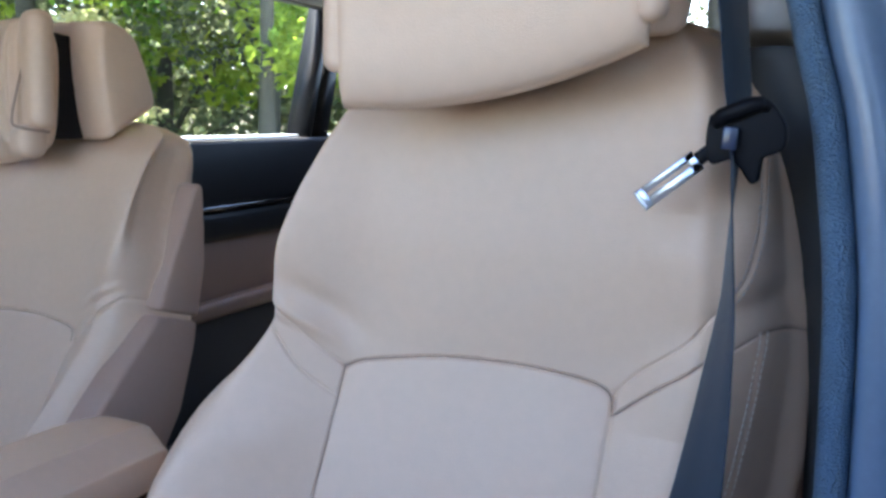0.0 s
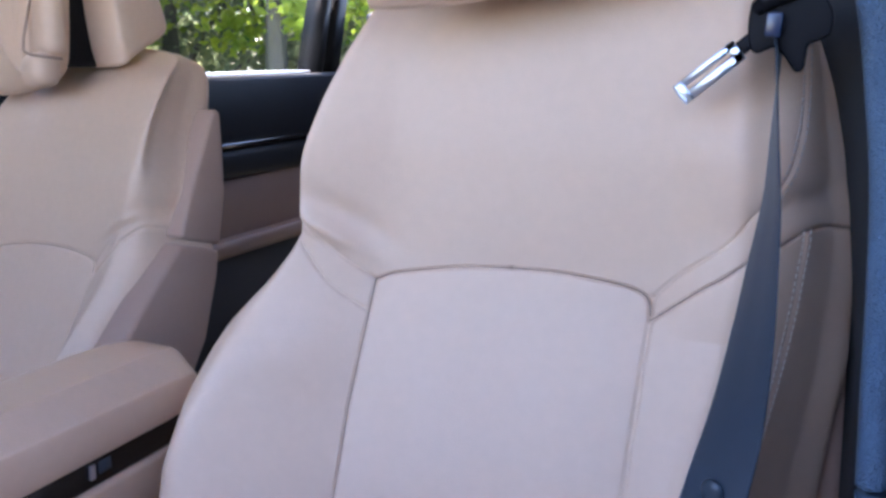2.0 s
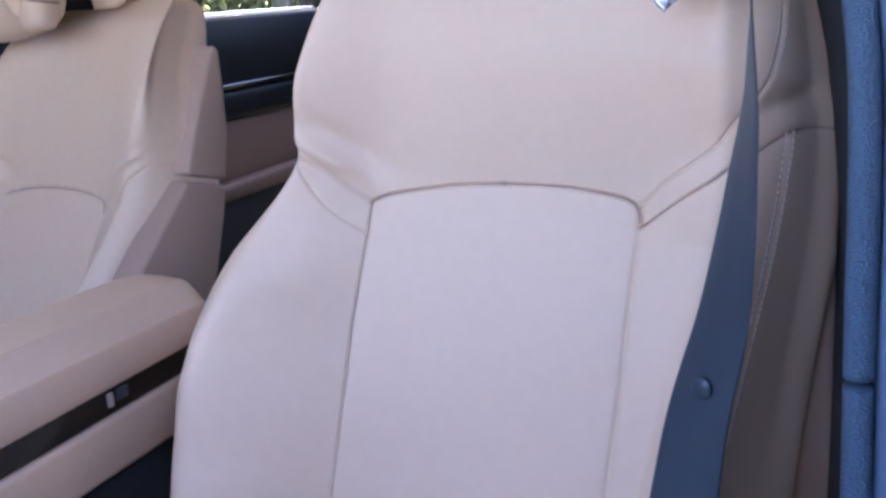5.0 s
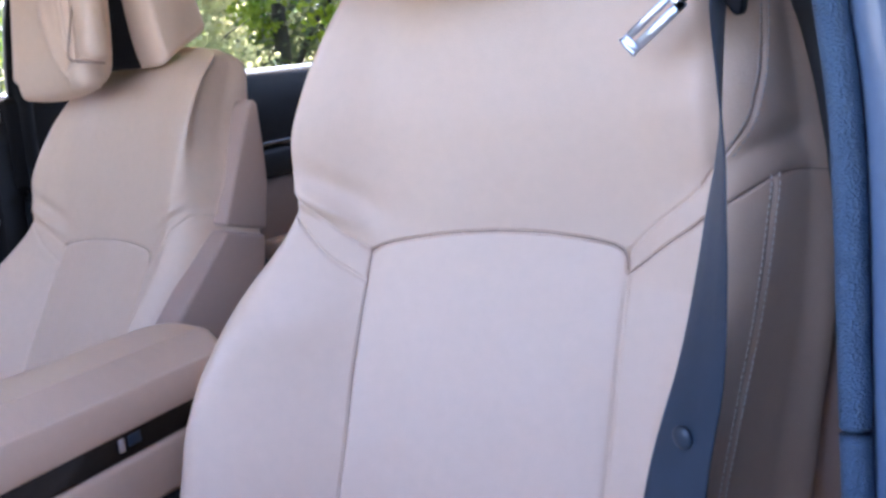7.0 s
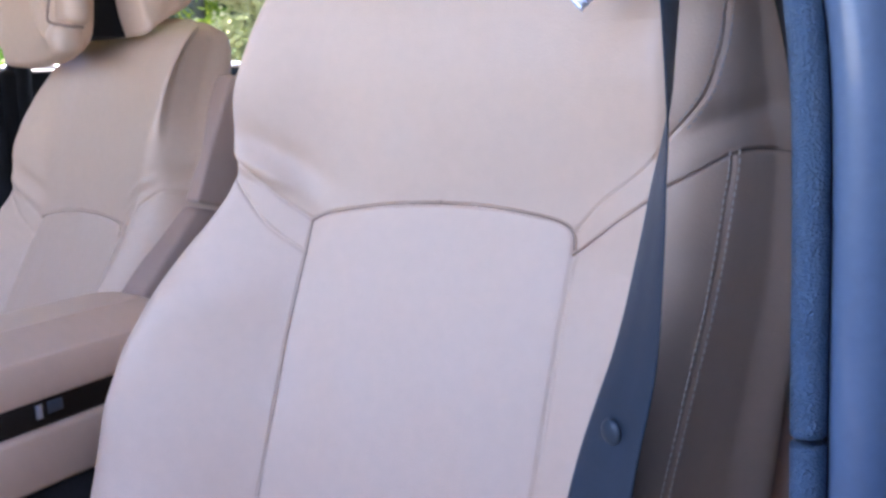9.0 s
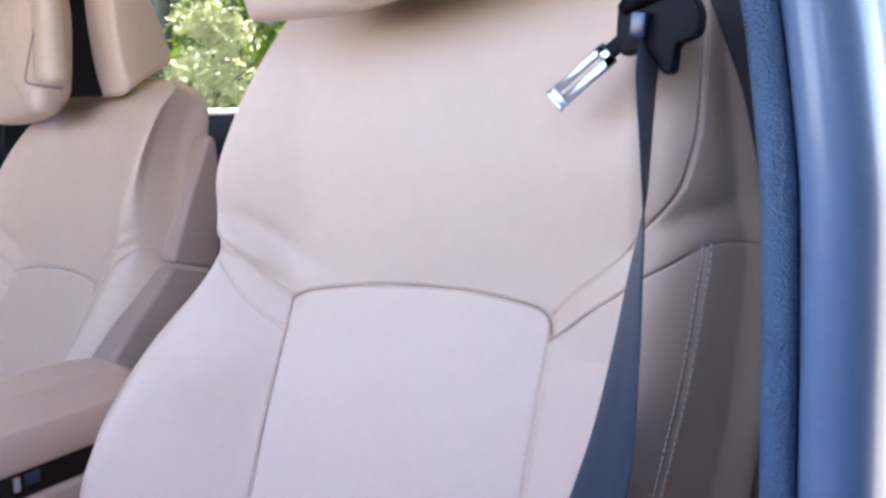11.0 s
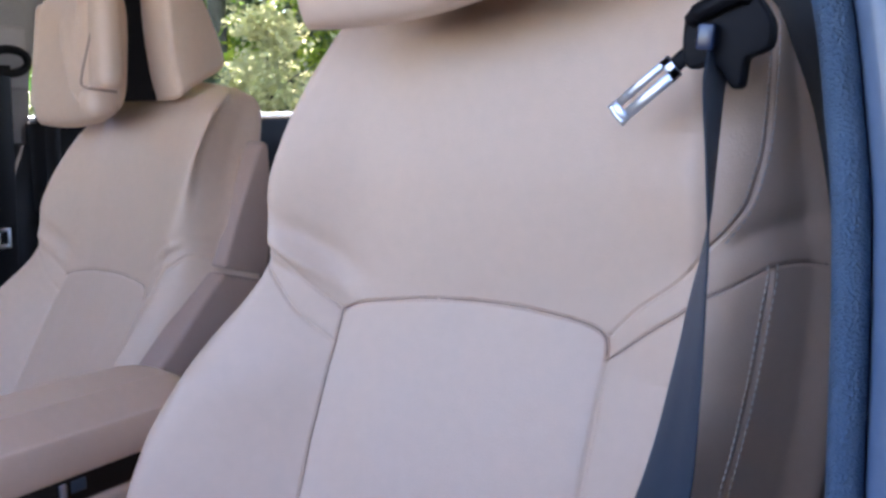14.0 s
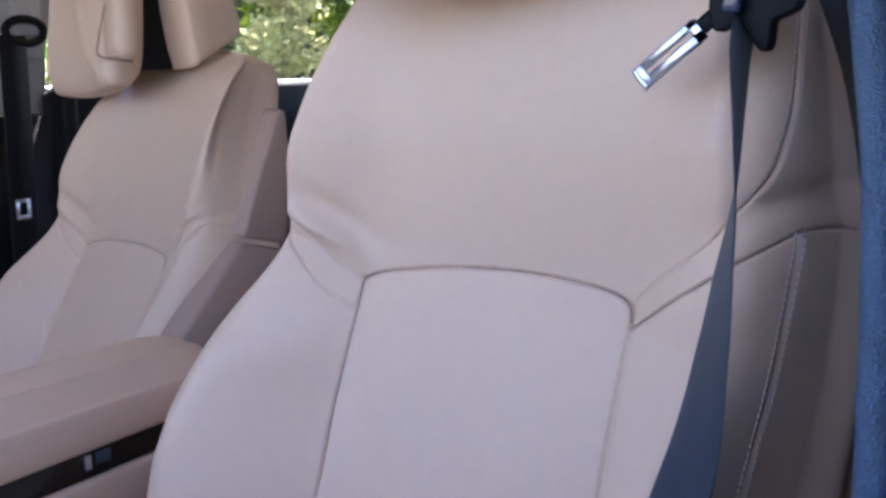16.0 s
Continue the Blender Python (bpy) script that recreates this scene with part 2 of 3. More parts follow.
    return both, np.concatenate([-t[::-1][:-1], t]), z


# seams, as places across (see seat_surface) and heights; the inner side's run out over the edge
ARCH = [(0, 0.863), (0.7, 0.8615), (1.3, 0.857), (1.7, 0.8520), (1.88, 0.847), (1.97, 0.840), (2.0, 0.830)]
ARCH_IN = [(0, 0.863), (0.7, 0.8615), (1.3, 0.857), (1.75, 0.852), (2.0, 0.846)]
LOBE = [(2.0, 0.846), (2.38, 0.866), (2.77, 0.880), (3.55, 0.904), (4.08, 0.921), (4.4, 0.935), (4.75, 0.957), (4.95, 0.985), (5.0, 1.01), (5.0, 1.05), (5.0, 1.10), (5.0, 1.17)]
WAIST = [(2.0, 0.826), (2.77, 0.854), (3.55, 0.873), (4.3, 0.889), (4.7, 0.899), (5.0, 0.905), (5.4, 0.907), (6.0, 0.905), (7.0, 0.895)]
LOBE_IN = [(2.0, 0.846), (2.4, 0.860), (2.9, 0.876), (3.4, 0.890), (3.9, 0.900), (4.5, 0.908), (5.3, 0.914), (7.0, 0.915)]
WAIST_IN = [(2.0, 0.816), (2.4, 0.832), (2.9, 0.852), (3.4, 0.870), (3.9, 0.884), (4.5, 0.896), (5.3, 0.904), (7.0, 0.905)]
SIDE = [(2.0, 0.365), (2.0, 0.60), (2.0, 0.72), (2.0, 0.846)]
EDGE = [(5.0, 0.906), (5.0, 0.85), (5.0, 0.78), (5.0, 0.70), (5.0, 0.62), (5.0, 0.52), (5.0, 0.38)]


def level(line, t):
    return np.interp(t, [p[0] for p in line], [p[1] for p in line])


def build_seat(outer_x, outer_flare, reach_right, stitched, turn):
    places, t, z = seat_surface(*((640, 680) if stitched else (330, 400)), outer_x, outer_flare, turn)
    rows, cols = places.shape[:2]
    du = np.gradient(places, axis=1)
    dv = np.gradient(places, axis=0)
    normal = np.cross(du, dv)
    normal /= np.linalg.norm(normal, axis=2, keepdims=True) + 1e-9

    def on(line, n=160, side=1):
        q = smooth_line([(a * side, b) for a, b in line], n)
        ci = np.interp(q[:, 0], t, np.arange(cols))
        ri = np.interp(q[:, 1], z, np.arange(rows))
        c0, r0 = np.minimum(ci.astype(int), cols - 2), np.minimum(ri.astype(int), rows - 2)
        fc, fr = (ci - c0)[:, None], (ri - r0)[:, None]
        lo = places[r0, c0] * (1 - fc) + places[r0, c0 + 1] * fc
        hi = places[r0 + 1, c0] * (1 - fc) + places[r0 + 1, c0 + 1] * fc
        lo_n, hi_n = normal[r0, c0], normal[r0 + 1, c0]
        return lo * (1 - fr) + hi * fr, lo_n * (1 - fr) + hi_n * fr

    def reach(line, sides):
        best = np.full((rows, cols), 1.0)
        for side in sides:
            pts, _ = on(line, 160, side)
            lo, hi = pts.min(0) - 0.06, pts.max(0) + 0.06
            near = np.all((places > lo) & (places < hi), axis=2)
            sel = places[near]
            if len(sel):
                d2 = ((sel ** 2).sum(1)[:, None] + (pts ** 2).sum(1)[None] - 2 * sel @ pts.T).min(1)
                best[near] = np.minimum(best[near], np.sqrt(np.maximum(d2, 0)))
        return best

    push = np.zeros((rows, cols))
    fine = 0.0010 if stitched else 0.0020
    for line, sides, deep, wide, puff in ((ARCH, (1,), 0.0036, fine, 0.0020), (ARCH_IN, (-1,), 0.0036, fine, 0.0020), (SIDE, (-1,), 0.0034, fine, 0.0020), (SIDE, (1,), 0.0016, 0.0022, 0.0024),
                                          (WAIST, (1,), 0.0032, fine, 0.0014), (LOBE[:4], (1,), 0.0016, 0.0013, 0.0004), (LOBE[3:], (1,), 0.0028 if stitched else 0.0, 0.0011, 0.0006),
                                          (EDGE, (1, -1), 0.0034 if stitched else 0.0, 0.0011, 0.0003),
                                          (WAIST_IN, (-1,), 0.0020, 0.0012, 0.0014), (LOBE_IN, (-1,), 0.0022, 0.0012, 0.0020)):
        d = reach(line, sides)
        push -= deep * np.exp(-(d / wide) ** 2) + puff * np.exp(-d / 0.011)
    # soft folds where the shoulder part meets the bolsters
    for side, tx, tz, wide, high, deep, lean in ((-1, 2.85, 0.910, 0.042, 0.012, 0.0068, 0.58), (-1, 3.05, 0.891, 0.034, 0.008, -0.0070, 0.60), (-1, 3.5, 0.884, 0.016, 0.005, 0.0018, 0.60), (1, 4.9, 0.930, 0.045, 0.013, 0.0060, 0.35)) + (() if stitched else ((1, 3.7, 0.902, 0.040, 0.006, 0.0042, 0.45), (1, 3.7, 0.915, 0.036, 0.007, -0.0045, 0.45))):
        p = on([(tx, tz), (tx + 0.01, tz)], 2, side)[0][0]
        a = (places[..., 0] - p[0]) * side
        b = places[..., 2] - p[2]
        along = a * math.cos(lean) + b * math.sin(lean)
        across = -a * math.sin(lean) + b * math.cos(lean)
        front = np.clip((0.10 - np.abs(places[..., 1] - p[1])) / 0.05, 0, 1) * (places[..., 0] * side > 0)
        push -= front * deep * np.exp(-(along / wide) ** 2 - (across / high) ** 2)
    rng = np.random.default_rng(4)
    waves = sum(a * np.sin(places @ rng.normal(size=3) * f + rng.uniform(0, 6)) for a, f in ((0.0005, 22), (0.0003, 38), (0.00012, 80)))
    done = places + normal * (push + waves)[..., None]

    T, Zz = np.meshgrid(np.abs(t), z)
    sign = np.sign(t)[None].repeat(rows, 0)
    lobe_right = (T < 5.0) & (Zz > level(LOBE[:9], T))
    lobe_left = (T < 7) & (Zz > level(LOBE_IN, T))
    lobe = (T <= 2) & (Zz > level(ARCH_IN, T)) | (T > 2) & np.where(sign > 0, lobe_right, lobe_left)
    panel = (T <= 2) & ~lobe
    upper = ~lobe & (T > 2) & (Zz > np.where(sign > 0, level(WAIST, T), level(WAIST_IN, T)))
    front = (T > 2) & (T <= 5.0) & ~lobe & ~upper
    kind = np.select([lobe, panel, upper & (T < 7), front, (T < 7)], [0, 1, 2, 3, 4], 5)

    seat = thing("car_seat", "", "car seat")
    index = np.arange(rows * cols).reshape(rows, cols)
    quads = np.stack([index[:-1, :-1], index[:-1, 1:], index[1:, 1:], index[1:, :-1]], -1).reshape(-1, 4)
    kq, sq = kind[:-1, :-1].ravel(), sign[:-1, 1:].ravel()
    flat = done.reshape(-1, 3)
    du, dv = np.gradient(done, axis=1), np.gradient(done, axis=0)
    turned = np.cross(du, dv)
    turned = (turned / (np.linalg.norm(turned, axis=2, keepdims=True) + 1e-9)).reshape(-1, 3)
    for name, choose in (("shoulder_pad", kq == 0), ("centre_panel", kq == 1), ("shoulder_side", (kq == 2) & (sq < 0)), ("shoulder_side", (kq == 2) & (sq >= 0)),
                         ("bolster", (kq == 3) & (sq < 0)), ("bolster", (kq == 3) & (sq >= 0)), ("bolster_side", (kq == 4) & (sq < 0)), ("bolster_side", (kq == 4) & (sq >= 0)), ("back_cover", kq == 5)):
        q = quads[choose]
        used, inv = np.unique(q, return_inverse=True)
        me = bpy.data.meshes.new(name)
        me.from_pydata(flat[used].tolist(), [], inv.reshape(-1, 4).tolist())
        me.materials.append(LEATHER)
        me.shade_smooth()
        me.normals_split_custom_set_from_vertices(turned[used].tolist())
        ob = new(name, me)
        ob.parent = seat
    # the closed top of the back
    ring = [Vector(p) for p in done[-1]]
    centre = sum(ring, Vector()) / len(ring) + Vector((0, 0, 0.006))
    rows_top = [[p.lerp(centre, k) + Vector((0, 0, 0.006 * math.sin(k * 1.57))) for p in ring] for k in (0, 0.3, 0.6, 0.85, 0.99)]
    part("top_cap", sweep(rows_top, closed=True, caps=False), LEATHER, seat)

    # rows of stitches
    def stitches(line, offset, side, step=0.0062, lo=0.0, hi=1.0):
        bm = bmesh.new()
        pts, ns = on(line, 600, side)
        seg = np.linalg.norm(np.diff(pts, axis=0), axis=1)
        run = np.concatenate([[0], np.cumsum(seg)])
        for s in np.arange(run[-1] * lo, run[-1] * hi, step):
            i = min(np.searchsorted(run, s), len(pts) - 2)
            d = Vector(pts[min(i + 3, len(pts) - 1)] - pts[max(i - 3, 0)]).normalized()
            n = Vector(ns[i]).normalized()
            w = n.cross(d).normalized()
            m = Matrix((d, w, n)).transposed().to_4x4()
            m.translation = Vector(pts[i]) + w * offset * side + n * 0.0005
            bmesh.ops.create_cube(bm, size=1, matrix=m @ Matrix.Diagonal((0.0042, 0.0011, 0.0009, 1)))
        return bm
    for line, off, side, lo, hi in () if not stitched else ((EDGE, -0.0042, 1, 0.0, 1.0), (EDGE, 0.0042, 1, 0.0, 1.0), (LOBE, 0.0042, 1, 0.30, 0.95), (LOBE, -0.0042, 1, 0.30, 0.95)):
        tagged(part("stitching", stitches(line, off, side, lo=lo, hi=hi), PALE_THREAD if line is EDGE else THREAD, seat, "fine beige stitching", smooth=False), kind="stuff")

    # dark thread in the grooves
    for line, side, lift in ((ARCH, 1, 0.0040), (ARCH_IN, -1, 0.0040), (SIDE, -1, 0.0034), (WAIST, 1, 0.0031))[:4 if stitched else 2]:
        pts, ns = on(line, 60, side)
        part("seam", tube([tuple(p - q * lift) for p, q in zip(pts, ns)], 0.0006, 6, 90), SEAM, seat, "thin dark seam")

    # the cushion
    rowsc = []
    for y, top in ((-0.66, 0.40), (-0.655, 0.455), (-0.62, 0.49), (-0.5, 0.50), (-0.35, 0.485), (-0.25, 0.475), (-0.2, 0.47)):
        outline = [(-0.25, 0.36), (-0.262, top - 0.03), (-0.25, top + 0.025), (-0.21, top + 0.035), (-0.14, top), (0, top - 0.005),
                   (0.14, top), (0.21, top + 0.035), (0.25, top + 0.025), (0.262, top - 0.03), (0.25, 0.36)]
        line = smooth_line([(x, y, zz) for x, zz in outline], 40)
        rowsc.append([Vector(p) for p in line])
    part("cushion", sweep(rowsc), LEATHER, seat)
    part("seat_base", soft_box((0.42, 0.46, 0.14), (0, -0.40, 0.30), 0.02), DARK, seat)
    headrest(seat, reach_right, -0.02 if stitched else 0.0)
    return seat


def headrest(seat, reach_right, back_by):
    """A front pad with folds and wings, a dark hinge behind it and the rear shell."""
    nu, nv = 121, 61
    reach_left = 0.132 + 0.28 * back_by
    lift, fold, thick, aside = 0.28 * back_by, 0.0 if back_by else 1.5, 0.008 if back_by else 0.026, 0.041 if back_by else 0.012

    def skin(u, v, back):
        edge, end = (1 - abs(2 * v - 1) ** 6) ** 0.5, (1 - abs(u) ** 14) ** 0.5
        x = ((reach_right if u > 0 else reach_left) - 0.018 * v ** 4) * u
        z = 1.100 + 0.015 * u * u * (1 - v) + ((0.15 * x + 0.045 * (x + reach_left)) if back_by else 0.12 * x) * (1 - v) + v * (0.230 - 0.016 * u * u)
        y = -0.059 - 0.016 * u * u - 0.015 * v + (thick if back else -0.026) * edge * (0.35 + 0.65 * end)
        if not back:
            for x0, z0, x1, z1, size, wide in ((0.035, 1.42, 0.035, 1.02, 0.0080, 0.050), (-0.045, 1.27, 0.058, 1.112, 0.0075, 0.012), (-0.014, 1.31, 0.060, 1.115, -0.0068, 0.011), (0.014, 1.335, 0.060, 1.118, 0.0040, 0.0065), (0.026, 1.335, 0.062, 1.12, -0.0052, 0.0055), (0.037, 1.335, 0.064, 1.122, 0.0050, 0.0045), (0.046, 1.335, 0.068, 1.125, -0.0040, 0.0040)):
                w = (z0 - z) / (z0 - z1)
                bend = x0 + (x1 - x0) * min(max(w, 0), 1) ** 1.6
                y -= fold * size * math.exp(-((x - bend) / wide) ** 2) * min(max(3 * w, 0), 1) * min(max(3 * (1.05 - w), 0), 1)
        return Vector((x + aside, y + back_by, z + lift))
    rows = [[skin(u, v, back) for back in (False, True) for u in np.linspace(-1, 1, nu)[::-1 if back else 1]] for v in np.linspace(0, 1, nv)]
    part("headrest_pad", sweep(rows), LEATHER, seat, "folded beige leather headrest pad")
    for side in (1, -1):
        z = 1.222 + side * 0.008
        if side > 0 and not back_by:
            cap = soft_box((0.050, 0.044, 0.184), (aside + reach_right - 0.014, -0.0935, 1.242), 0.0205, 8, (8, -3, 0))
        else:
            short = 0.020 if side > 0 else 0.0
            cap = soft_box((0.024, 0.044, 0.176 - short), (aside + (reach_right - 0.0025 if side > 0 else 0.0025 - reach_left), -0.081 + back_by, z + 0.5 * short + lift), 0.0118, 7, (4, side * -3, 0))
        part("headrest_end", cap, LEATHER, seat, "piped beige leather end face")
    if not back_by:
        x0 = aside + reach_right
        part("headrest_corner", soft_box((0.050, 0.050, 0.052), (x0 - 0.015, -0.0955, 1.130), 0.0200, 7, (8, -8, 0)), LEATHER, seat, "gathered leather corner")
        part("piping", tube([(x0 - 0.036, -0.092, 1.330), (x0 - 0.0355, -0.101, 1.29), (x0 - 0.034, -0.108, 1.24), (x0 - 0.032, -0.114, 1.20), (x0 - 0.029, -0.1185, 1.172), (x0 - 0.020, -0.1225, 1.155), (x0 - 0.006, -0.1195, 1.149), (x0 + 0.007, -0.106, 1.148), (x0 + 0.0115, -0.079, 1.149)], 0.0019, 8, 60), SEAM, seat, "dark piping seam")
    # on the driver's seat the black hinge's low edge doubles as the pad's contact shadow
    low = ((-0.040, 1.122), (0.070, 1.132)) if back_by else ((-0.062, 1.14), (0.030, 1.155))
    start = -0.045 if back_by else -0.104
    hinge = extrude_outline([(start, y + back_by, z) for y, z in (*low, (-0.008, 1.312), (-0.078, 1.31))], reach_right - 0.021 - start, (1, 0, 0), 0.004, 2)
    if back_by:
        for v in hinge.verts:
            v.co.z += (0.008 + 0.20 * v.co.x) * min(max((1.25 - v.co.z) / 0.1, 0), 1)
    part("headrest_hinge", hinge, BLACK, seat, "black plastic hinge")
    profile = smooth_line([(0.020, 1.153), (0.050, 1.180), (0.094, 1.214), (0.098, 1.235), (0.070, 1.285), (0.042, 1.324), (0.016, 1.338), (-0.016, 1.338), (-0.031, 1.324), (-0.019, 1.26), (0.003, 1.19), (0.020, 1.153)], 56)[:-1]
    mid = profile.mean(0)
    rows = []
    for x, k in ((-0.116, 0.80), (-0.114, 0.90), (-0.108, 0.96), (-0.10, 0.99), (-0.08, 1.0), (0, 1.0), (0.10, 1.0), (0.124, 0.99), (0.134, 0.96), (0.140, 0.90), (0.142, 0.80)):
        rows.append([Vector((x + aside, *(mid + (q - mid) * k + (back_by, 0)))) for q in profile])
    part("headrest_shell", sweep(rows), LEATHER, seat, "beige leather rear shell")


def side_shells(seat, side, out):
    """The two plastic shells on one side of a seat back."""
    for name, pts, x in (("upper_side_shell", [(0.052, 0.894), (0.063, 0.95), (0.074, 1.0), (0.096, 1.085), (0.104, 1.102), (0.116, 1.096), (0.130, 1.03), (0.140, 0.97), (0.138, 0.887)], 0.272 + out),
                         ("lower_side_shell", [(-0.13, 0.60), (-0.040, 0.747), (0.052, 0.886), (0.136, 0.879), (0.136, 0.837), (0.123, 0.736), (0.07, 0.60)], 0.274 + out)):
        bm = extrude_outline([(side * (x - 0.06), y, z) for y, z in pts], 0.06 * side, (1, 0, 0), 0.008, 3)
        part(name, bm, TRIM_BEIGE, seat)


seat = build_seat(None, None, 0.126, True, None)
tagged(seat, "beige leather driver's seat with a belt hanging before it", "car seat", "front seats")
m = Matrix.Translation((-0.82, 0.325, 0.78)) @ pose(0, 0, 0, 0, 0, -12.5) @ pose(0, 0, 0, -10) @ Matrix.Scale(0.9, 4) @ Matrix.Translation((0, 0, -0.85))
other = build_seat(OTHER_X, OTHER_FLARE, 0.102, False, (0.70, 0.80, 0.45, 0.004))
other.matrix_world = m
tagged(other, "beige leather front passenger seat beside the armrest", "car seat", "front seats")
part("side_shell", extrude_outline([(0.235, y, z) for y, z in ((0.140, 0.50), (0.118, 0.62), (0.110, 0.72), (0.108, 0.82), (0.114, 0.885), (0.19, 0.885), (0.20, 0.50))], 0.056, (1, 0, 0), 0.008, 3), TRIM_BEIGE, seat)
side_shells(other, 1, -0.006)


# ---- the car round the seats ----
FAR = -1.30      # inner face of the far doors
GLASS = bpy.data.materials.new("window_glass")
GLASS.use_nodes = True
gb = GLASS.node_tree.nodes["Principled BSDF"]
gb.inputs["Transmission Weight"].default_value, gb.inputs["Roughness"].default_value, gb.inputs["IOR"].default_value = 1.0, 0.0, 1.03
gb.inputs["Base Color"].default_value = (0.86, 0.90, 0.85, 1)


def far_door():
    door = thing("rear_door", "closed black and brown car rear door with a window", "car door", (FAR, 0, 0))
    y = 1.55
    part("upper_trim", soft_box((0.07, 1.95, 0.185), (-0.02, y, 0.925), 0.015), BLACK, door, "black upper door trim")
    part("trim_strip", soft_box((0.02, 1.9, 0.012), (0.022, y, 0.832), 0.004, 2), GLOSS, door, "glossy dark trim strip")
    part("middle_trim", soft_box((0.085, 1.92, 0.085), (-0.02, y, 0.780), 0.02), BLACK, door)
    part("beige_insert", soft_box((0.06, 1.92, 0.21), (-0.03, y, 0.640), 0.012), DOOR_BROWN, door, "brown leather door insert")
    part("armrest", soft_box((0.10, 0.85, 0.05), (-0.01, y + 0.2, 0.555), 0.018), DOOR_BROWN, door)
    part("lower_trim", soft_box((0.08, 1.95, 0.36), (-0.03, y, 0.375), 0.015), DARK, door)
    part("window_sill", soft_box((0.05, 1.95, 0.014), (-0.05, y, 1.018), 0.004, 2), CHROME, door, "bright metal window strip")
    rail = [(-0.02, 2.13, 1.01), (-0.035, 2.235, 1.22), (-0.06, 2.37, 1.45)]
    for a, b in ((-0.012, 0.035), (0.075, 0.150)):
        part("window_post", sweep([[Vector((x + dx, yy + dy, z)) for dx, dy in ((0.018, a + 0.006), (0.022, a + 0.016), (0.022, b - 0.01), (0.018, b), (-0.05, b), (-0.05, a))] for x, yy, z in rail]), BLACK, door)
    part("window_rail", soft_box((0.05, 1.95, 0.035), (-0.055, 1.58, 1.455), 0.008), BLACK, door)
    glass = part("window_pane", soft_box((0.004, 1.9, 0.44), (-0.055, 1.6, 1.235), 0), GLASS, door, smooth=False)
    glass.visible_shadow = False
    return door


far_door()


def far_pillar():
    pillar = thing("wall_pillar", "light grey centre pillar trim with a black door seal", "pillar", (FAR, 0, 0), kind="structure")

    def column(rows, bulge):
        return sweep([[Vector((x, y, z)) for x, y in ((-0.05, y0), (0.0 + bulge, y0 + 0.012), (0.012 + bulge, (y0 + y1) / 2), (bulge, y1 - 0.012), (-0.05, y1))] for z, y0, y1 in rows])
    part("upper_trim", column(((0.975, 0.34, 0.595), (1.10, 0.37, 0.605), (1.26, 0.40, 0.655), (1.48, 0.45, 0.74)), 0.0), LIGHT_TRIM, pillar)
    part("lower_trim", column(((0.2, 0.25, 0.62), (0.7, 0.28, 0.61), (0.972, 0.33, 0.60)), 0.008), BLACK, pillar)
    part("door_seal", tube([(0.0, 0.64, 0.4), (0.0, 0.628, 1.0), (0.0, 0.69, 1.28), (0.0, 0.78, 1.48)], 0.024, 8, 20), BLACK, pillar)
    return pillar


far_pillar()


def far_belt():
    b = thing("seat_belt", "black seat belt parked on the far pillar with its tongue", "seat belt", (FAR, 0, 0))
    line = [(0.03, 0.50, 1.12), (0.035, 0.492, 0.95), (0.035, 0.485, 0.75), (0.03, 0.48, 0.45)]
    part("webbing", sweep([[Vector((x + dx, y + dy, z)) for dx, dy in ((0, -0.03), (0.002, -0.028), (0.002, 0.028), (0, 0.03), (-0.002, 0.0))] for x, y, z in smooth_line(line, 20)]), BLACK, b)
    ring = [(0.028 + 0.0 * a, 0.53 + 0.042 * math.cos(a), 1.128 + 0.022 * math.sin(a)) for a in np.linspace(0, 6.283, 13)]
    part("belt_guide", tube(ring, 0.008, 8, 40), BLACK, b, "black belt guide loop")
    part("guide_cover", soft_box((0.02, 0.07, 0.12), (0.008, 0.548, 1.135), 0.009), LIGHT_TRIM, b)
    for dy, dz, sy, sz in ((-0.012, 0, 0.006, 0.034), (0.012, 0, 0.006, 0.034), (0, 0.015, 0.03, 0.006), (0, -0.015, 0.03, 0.008)):
        part("tongue_bar", soft_box((0.004, sy, sz), (0.045, 0.480 + dy, 0.803 + dz), 0.001, 1), CHROME, b)
    return b


far_belt()


